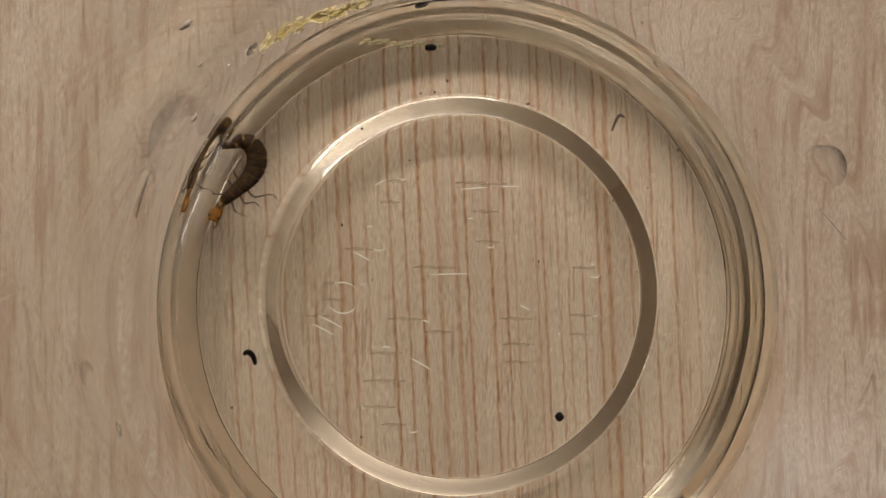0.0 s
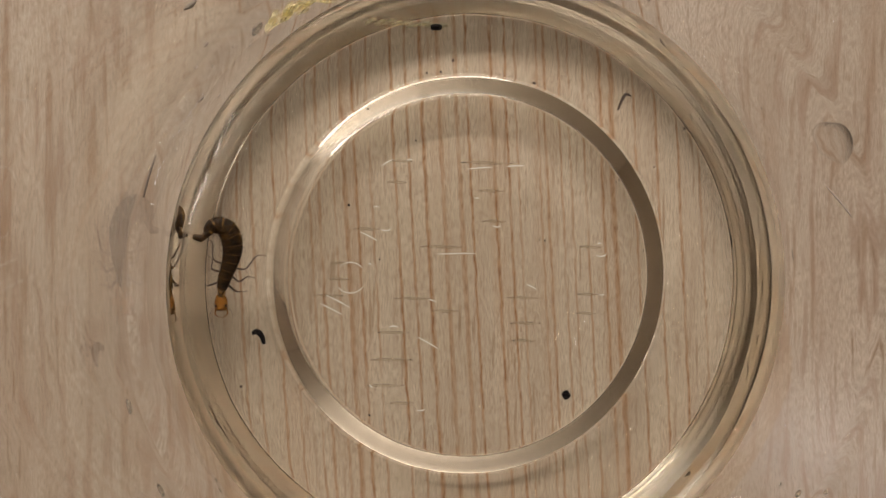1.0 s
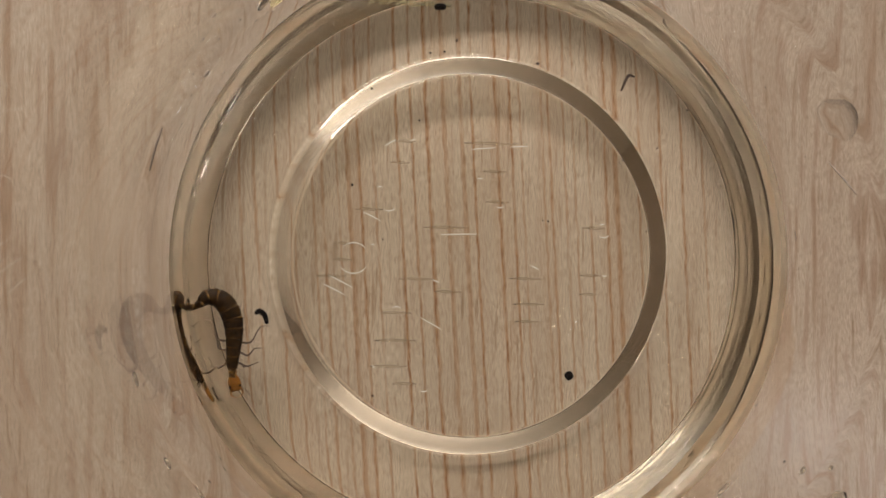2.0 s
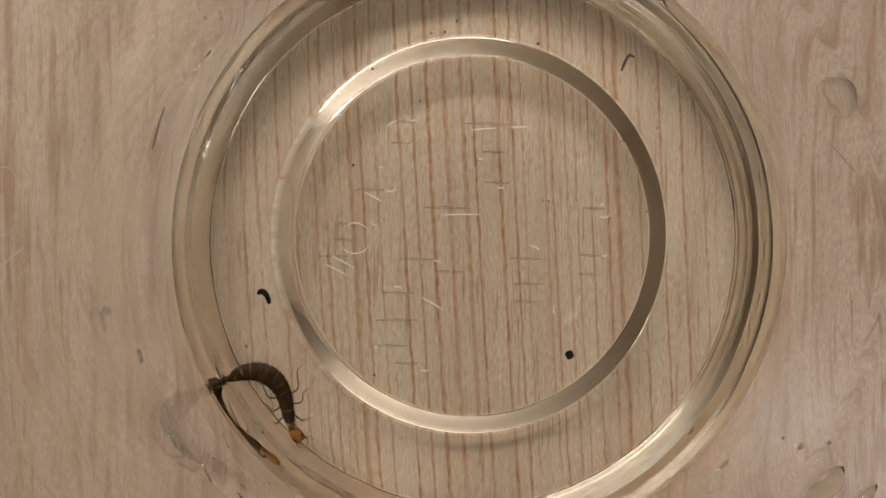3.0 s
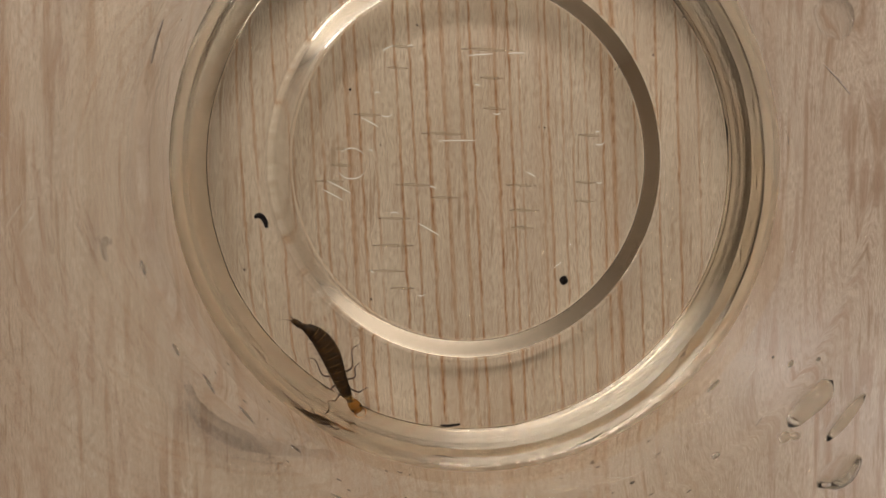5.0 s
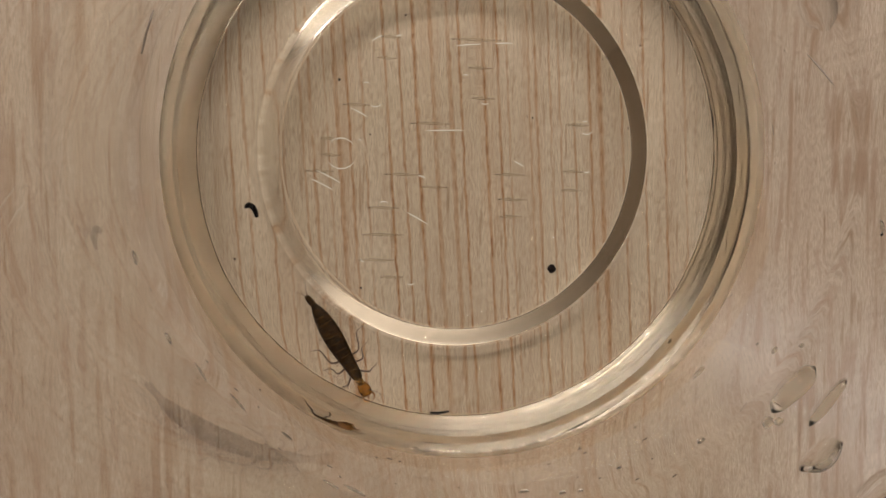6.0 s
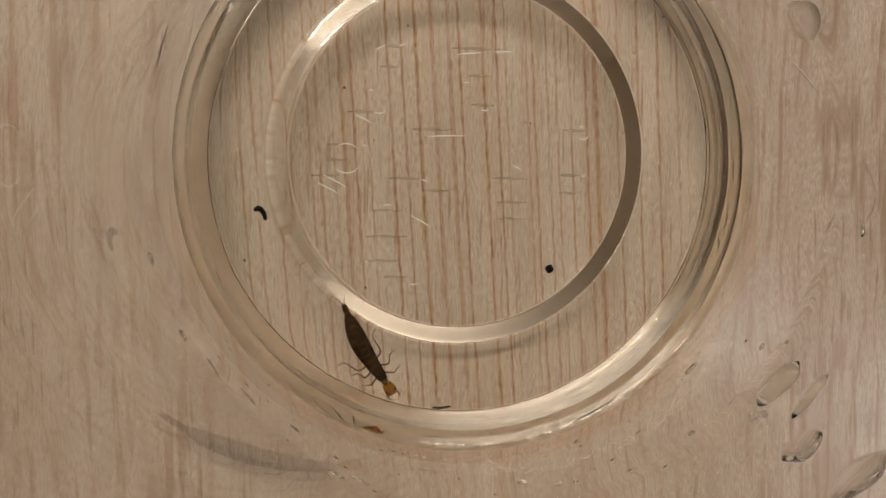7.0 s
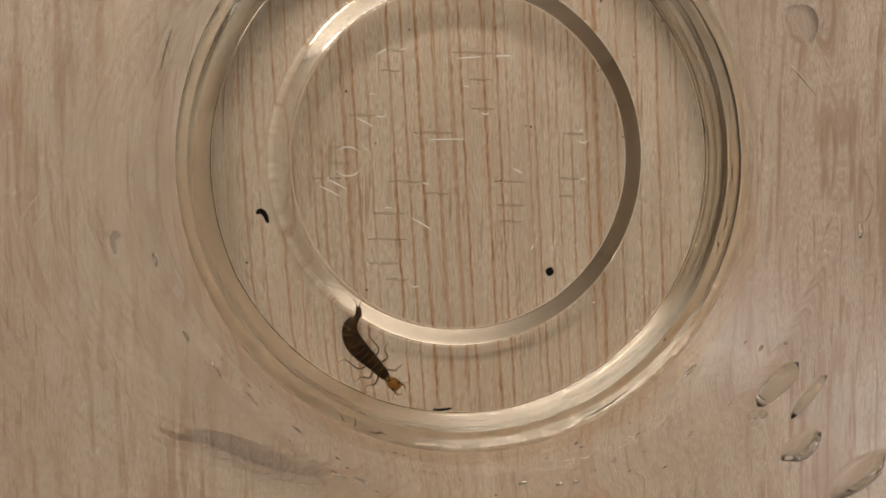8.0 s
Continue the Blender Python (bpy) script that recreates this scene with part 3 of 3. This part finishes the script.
def scratches():
    for pts, r in ((((18.5, 23.8), (15.3, 25.8), (12.5, 27.5)), 0.00013), (((158.6, 29.6), (161.8, 29.5), (165.1, 28.8)), 0.00014), (((0.3, 35.2), (-2.4, 36.6), (-4.6, 37.6)), 0.00006), (((-5.0, 37.6), (-7.6, 37.4), (-9.4, 36.6)), 0.00006),
                   (((-47.0, 30.1), (-46.0, 29.9), (-44.8, 29.7)), 0.00006), (((6.8, 13.9), (5.6, 14.0), (4.6, 14.1)), 0.00008), (((121.5, 20.5), (119.5, 18.5), (118.3, 17.0)), 0.00007), (((122.0, 19.7), (120.4, 18.2), (119.2, 16.6)), 0.00007)):
        line = smooth_line([on_wall(a, z, 0.08) for a, z in pts], 5)
        ob = new("fibre", tube("fibre", line, lambda u, r=r: r * (0.35 + 2.4 * u * (1 - u)), GREY_FIBRE, 6))
        tagged(ob, "thin grey-brown fibre stuck to the glass wall", "fibre", "fibres on the jar wall")
    rng = random.Random(2)
    for az, z, w in ((140.5, 45.8, 1.2), (141.9, 34.6, 0.7), (145.0, 32.3, 0.4), (145.3, 16.6, 0.6), (147.8, 23.2, 0.9), (156.6, 22.0, 0.4), (132.4, 19.0, 0.5), (136.0, 21.0, 0.4), (138.5, 26.0, 0.4), (143.0, 27.5, 0.35), (149.5, 28.0, 0.3), (152.0, 24.0, 0.35),
                     (-0.6, 14.4, 0.3), (-9.3, 11.6, 0.35), (20.0, 19.5, 0.3), (28.0, 16.0, 0.3), (34.0, 18.0, 0.35), (-27.5, 12.5, 0.5), (62.0, 17.5, 0.5), (70.0, 15.0, 0.3)):
        line = [on_wall(az + math.degrees(w / R_IN * (q / 4 - 0.5)), z + w * 0.6 * (q / 4 - 0.5), 0.05) for q in range(5)]
        ob = new("speck", tube("speck", line, lambda u, w=w: 0.00022 * w * (0.3 + 2.8 * u * (1 - u)), GREY_FIBRE, 6))
        tagged(ob, "tiny dark brown speck stuck to the glass wall", "speck", "specks on the jar wall")


def debris():
    rng = random.Random(6)
    for x, y, z, r, mat in ((10.9, -14.0, 5.35, 0.55, BLACK), (-13.8, 21.1, 5.3, 0.14, BLACK), (-16.1, 9.5, 5.25, 0.16, BLACK), (-8.0, 17.4, 5.25, 0.12, BLACK), (8.1, 5.2, 5.15, 0.13, BLACK), (7.4, 5.3, 5.15, 0.1, BLACK), (-12.4, 2.9, 5.15, 0.1, BLACK),
                            (-29.0, -12.3, 5.45, 0.16, BROWN), (-13.6, -16.1, 5.25, 0.13, BLACK), (17.5, 12.9, 5.3, 0.13, BLACK), (17.1, 12.6, 5.3, 0.1, BLACK), (20.7, 4.0, 5.3, 0.12, BLACK), (-3.5, 27.2, 5.4, 0.18, BROWN), (-5.0, 25.8, 5.4, 0.14, BLACK), (-6.7, 25.6, 5.4, 0.14, BLACK),
                            (6.6, 24.7, 5.35, 0.2, BROWN), (25.9, 19.4, 5.6, 0.22, BROWN), (20.0, -6.0, 5.25, 0.08, BROWN), (22.0, 14.5, 5.3, 0.12, BROWN), (5.0, -20.4, 5.25, 0.1, BROWN), (13.5, -20.6, 5.3, 0.09, BROWN)):
        bm = bmesh.new()
        bmesh.ops.create_icosphere(bm, subdivisions=2, radius=r * MM)
        for v in bm.verts:
            v.co *= 1 + 0.55 * noise.noise(v.co / (r * MM) * 1.1 + Vector((x, y, 0)))
            v.co.z *= 0.55
        me = bpy.data.meshes.new("grit")
        bm.to_mesh(me)
        bm.free()
        me.materials.append(mat)
        ob = new("grit", me)
        ob.location = (x * MM, y * MM, z * MM)
        tagged(ob, ("black" if mat is BLACK else "brown") + " grain of dirt lying on the jar floor", "dirt", "grains on the jar floor")
    for pts, r, mat, label in ((((-27.6, -6.0, 5.6), (-27.1, -5.7, 5.7), (-26.5, -6.2, 5.7), (-26.2, -7.2, 5.6)), 0.00036, BLACK, "short curled black scrap on the jar floor"),
                               (((18.9, 23.3, 5.6), (18.2, 23.5, 5.7), (17.6, 22.6, 5.8), (17.2, 21.5, 5.6)), 0.00020, BROWN, "thin curled brown fibre on the jar floor"),
                               (((-6.3, 31.1, 5.8), (-5.6, 31.2, 5.85), (-4.9, 31.15, 5.8)), 0.00046, BLACK, "short thick black scrap on the jar floor"),
                               (((-5.0, -32.3, 5.75), (-3.8, -32.4, 5.75), (-2.5, -32.2, 5.75)), 0.0002, BLACK, "short straight black scrap on the jar floor"),
                               (((-35.7, -8.0, 10.3), (-35.6, -8.8, 10.2), (-35.3, -9.7, 10.2)), 0.0002, BLACK, "black scrap at the edge of the water")):
        line = smooth_line([tuple(c * MM for c in p) for p in pts], 5)
        ob = new("scrap", tube("scrap", line, lambda u, r=r: r * (0.55 + 1.6 * u * (1 - u)), mat, 8))
        tagged(ob, label, "dirt", "scraps in the jar")


# ---- the water beetle larva ----
# piece, start and end along the body, half widths at both ends and the middle in mm
PIECES = (
    ("head", 0.0, 0.130, 0.60, 0.80, 0.44), ("neck", 0.112, 0.170, 0.48, 0.47, 0.54), ("prothorax", 0.155, 0.270, 0.53, 0.75, 0.80),
    ("mesothorax", 0.245, 0.345, 0.77, 0.88, 0.90), ("metathorax", 0.315, 0.415, 0.87, 0.98, 1.00), ("abdomen_segment", 0.38, 0.48, 0.95, 1.10, 1.10),
    ("abdomen_segment", 0.445, 0.545, 1.06, 1.20, 1.18), ("abdomen_segment", 0.51, 0.61, 1.14, 1.25, 1.20), ("abdomen_segment", 0.575, 0.675, 1.17, 1.24, 1.14),
    ("abdomen_segment", 0.64, 0.74, 1.12, 1.17, 1.03), ("abdomen_segment", 0.705, 0.80, 1.03, 1.03, 0.89), ("abdomen_segment", 0.765, 0.87, 0.89, 0.80, 0.53), ("tail_tube", 0.835, 0.94, 0.55, 0.42, 0.33), ("tail_tip", 0.915, 1.0, 0.42, 0.40, 0.30),
)
BODY = 15.2
# seconds, head tip x and y in mm, mean bearing of the body from head to tail in degrees, length in mm
LARVA_PATH = [
    (0, -31.26, 9.72, 112.6, 15.6),
    (0.3, -30.27, 6.03, 103.8, 15.4),
    (0.6, -32.46, 3.35, 131.0, 15.9),
    (0.9, -30.99, -2.20, 139.5, 15.0),
    (1.2, -31.50, -4.01, 142.2, 15.5),
    (1.5, -28.60, -7.36, 141.2, 15.5),
    (1.7, -29.84, -10.93, 138.8, 16.2),
    (2.8, -25.18, -22.03, 162.2, 16.3),
    (3.1, -21.58, -24.78, 145.7, 16.8),
    (3.4, -21.43, -27.00, 150.8, 16.6),
    (3.6, -22.24, -25.63, 175.9, 15.6),
    (3.8, -19.01, -25.64, 156.9, 12.1),
    (4.1, -16.17, -25.14, 150.6, 12.5),
    (4.4, -15.49, -28.32, 132.7, 14.2),
    (4.7, -15.46, -30.21, 128.3, 14.6),
    (5.8, -13.31, -29.73, 125.5, 15.6),
    (6.3, -12.07, -29.82, 112.2, 14.5),
    (7, -10.24, -30.19, 117.3, 13.9),
    (7.3, -10.00, -29.32, 114.5, 13.4),
    (7.5, -9.37, -29.68, 104.9, 14.0),
    (7.8, -9.83, -30.06, 99.3, 13.8),
    (8, -9.54, -29.08, 100.3, 13.9),
]
# seconds and how the body curls along its length
LARVA_CURL = [
    (0, 2.14, 1.67, 0.05, -4.18),
    (0.3, 1.02, 0.34, -1.00, -0.77),
    (0.6, 2.49, 2.14, -0.29, -3.86),
    (0.9, 2.23, 2.06, 0.69, -5.21),
    (1.2, 2.08, 1.26, -0.83, -2.34),
    (1.5, 1.32, 0.48, -0.89, -1.48),
    (1.7, 1.63, 1.14, -0.11, -3.30),
    (2.8, 2.10, 2.02, 0.62, -4.78),
    (3.1, 0.83, 0.16, -0.89, -0.96),
    (3.4, 1.47, 0.91, -0.25, -2.58),
    (3.6, 2.68, 1.96, -0.16, -4.16),
    (3.8, 0.91, 0.51, -0.04, -2.16),
    (4.1, 0.54, 0.30, 0.08, -0.56),
    (4.4, 0.36, 0.35, 0.05, -0.09),
    (4.7, 0.46, 0.61, 0.03, -0.88),
    (5.8, 0.26, 0.28, 0.14, -0.09),
    (6.3, -0.26, -0.25, -0.11, -0.08),
    (7, -0.13, -0.05, 0.12, -0.02),
    (7.3, -0.35, -0.28, 0.08, -0.72),
    (7.5, -0.89, -0.86, -0.26, 1.44),
    (7.8, -1.16, -1.08, -0.34, 2.60),
    (8, -1.33, -1.12, -0.61, 3.23),
]


def shell(name, length, a, mid, b, mats, head=False):
    """One ring of the body along x, front at +x: bulging, flattened, darker on the back."""
    rows, sides = 9, 20
    verts, faces, slots = [], [], []
    for i in range(rows):
        u = i / (rows - 1)
        r = (1 - u) * (1 - 2 * u) * a + 4 * u * (1 - u) * mid - u * (1 - 2 * u) * b
        if i in (0, rows - 1):
            r *= 0.86 if not head else 0.82
        for k in range(sides):
            w = 2 * math.pi * k / sides
            verts.append(((0.5 - u) * length * MM, r * MM * math.cos(w), r * MM * (0.5 if head else 0.74) * math.sin(w)))
    for i in range(rows - 1):
        for k in range(sides):
            p, q = i * sides + k, i * sides + (k + 1) % sides
            faces.append((p, p + sides, q + sides, q))
            side = abs(math.cos(2 * math.pi * (k + 0.5) / sides))
            slots.append(1 if side > 0.90 or i in (0, rows - 2) else 0)
    faces += [tuple(range(sides)), tuple(range((rows - 1) * sides, rows * sides))[::-1]]
    slots += [0, 0]
    return mesh_of(name, verts, faces, mats, slots=slots)


def larva():
    top = tagged(new("beetle_larva"), "slender olive-brown water beetle larva with amber head", "larva")
    made = []
    for name, s0, s1, a, mid, b in PIECES:
        length = (s1 - s0) * BODY
        mats = [HEAD, HEAD] if name == "head" else [CHITIN_PALE, CHITIN_PALE] if name == "neck" else [CHITIN, CHITIN_PALE]
        ob = part(name, shell(name, length, a, mid, b, mats, name == "head"), top, "amber flattened head" if name == "head" else "")
        made.append((ob, (s0 + s1) / 2, length))
    head, tail = made[0][0], made[-1][0]
    for side in (-1, 1):
        eye = bmesh.new()
        bmesh.ops.create_icosphere(eye, subdivisions=2, radius=0.00017)
        me = bpy.data.meshes.new("eye")
        eye.to_mesh(me)
        eye.free()
        me.materials.append(BLACK)
        part("eye", me, head, "black eye patch", pose(0.0004, side * 0.00062, 0.00026))
        jaw = smooth_line([(0.0007, side * 0.0006, 0), (0.0013, side * 0.00075, 0), (0.0017, side * 0.0004, 0), (0.0018, side * 0.00005, 0)], 5)
        part("mandible", tube("mandible", jaw, lambda u: 0.00013 * (1.1 - u), HEAD, 7), head, "curved amber jaw")
        feeler = smooth_line([(0.0006, side * 0.0007, 0.0002), (0.0011, side * 0.0012, 0.0002), (0.0017, side * 0.0014, 0.0002)], 4)
        part("feeler", tube("feeler", feeler, 0.00004, LEG, 5), head)
        tailhair = smooth_line([(-0.0005, side * 0.0001, 0), (-0.0013, side * 0.0004, 0.0001), (-0.0022, side * 0.0011, 0.0002)], 4)
        part("tail_filament", tube("tail_filament", tailhair, lambda u: 0.00006 * (1.1 - u), LEG, 5), tail, "fine hair-like tail filament")
    for index in range(5, 12):
        ring, _, length = made[index]
        half = PIECES[index][4] * MM
        for side in (-1, 1):
            for q in (-0.25, 0.2):
                hair = smooth_line([(q * length * MM, side * half * 0.94, 0), (q * length * MM - 0.00018, side * (half + 0.00026), 0.0001), (q * length * MM - 0.0005, side * (half + 0.00042), 0.0001)], 3)
                part("bristle", tube("bristle", hair, lambda u: 0.00003 * (1.15 - u), LEG, 5), ring)
    legs = []
    for j, (index, reach, sweep) in enumerate(((2, 2.1, 0.7), (3, 2.5, -0.1), (4, 2.8, -0.8))):
        body = made[index][0]
        for side in (-1, 1):
            k = reach * MM
            knee = Vector((k * 0.30 * sweep + k * 0.10, side * k * 0.48, 0.0004))
            ankle = Vector((k * 0.75 * sweep - k * 0.20, side * k * 0.70, -0.0005))
            toe = Vector((k * 0.80 * sweep - k * 0.30, side * k * 1.10, -0.0008))
            line = smooth_line([(0, 0, 0), knee, ankle, toe], 5)
            leg = part("leg", tube("leg", line, lambda u: 0.00012 * (1.2 - 0.9 * u), LEG, 7), body, "thin jointed amber leg", pose(0, side * 0.0006, -0.0004))
            legs.append((leg, side, j, pose(0, side * 0.0006, -0.0004)))
    return top, made, legs


def spine(x, y, bearing, length, a, b, c, d, z0=6.0, z1=7.3, steps=60):
    """The body's middle line, head tip first: place and bearing at even steps."""
    out, px, py = [], x, y
    for i in range(steps + 1):
        s = i / steps
        u = 2 * s - 1
        way = radians(bearing) + a * u + b * (1.5 * u * u - 0.5) + c * (2.5 * u ** 3 - 1.5 * u) + d * max(u - 0.7, 0) / 0.3
        out.append((px, py, z0 + (z1 - z0) * s ** 2, way))
        px, py = px + math.cos(way) * length / steps, py + math.sin(way) * length / steps
    return out


def motions():
    tracks, stem, swing = [[] for _ in PIECES], [], [[] for _ in LEGS]
    for (t, x, y, bearing, length), (_, a, b, c, d) in zip(LARVA_PATH, LARVA_CURL):
        line = spine(x, y, bearing, length, a, b, c, d)
        root = pose(x * MM, y * MM, line[0][2] * MM, 0, 0, bearing + 180)
        stem.append((t, root))
        for row, (ob, mid, size) in zip(tracks, MADE):
            px, py, pz, way = line[round(mid * 60)]
            row.append((t, root.inverted() @ pose(px * MM, py * MM, pz * MM, 0, 0, math.degrees(way) + 180)))
        for row, (leg, side, j, rest) in zip(swing, LEGS):
            row.append((t, rest @ pose(0, 0, 0, 0, 0, side * 16 * math.sin(t * 7.5 + j * 2.1 + side))))
    walk(LARVA, stem)
    for row, (ob, mid, size) in zip(tracks, MADE):
        walk(ob, row)
    for row, (leg, side, j, rest) in zip(swing, LEGS):
        walk(leg, row)


moulded_marks(JAR)
wall_drops()
residue()
scratches()
debris()
LARVA, MADE, LEGS = larva()
motions()
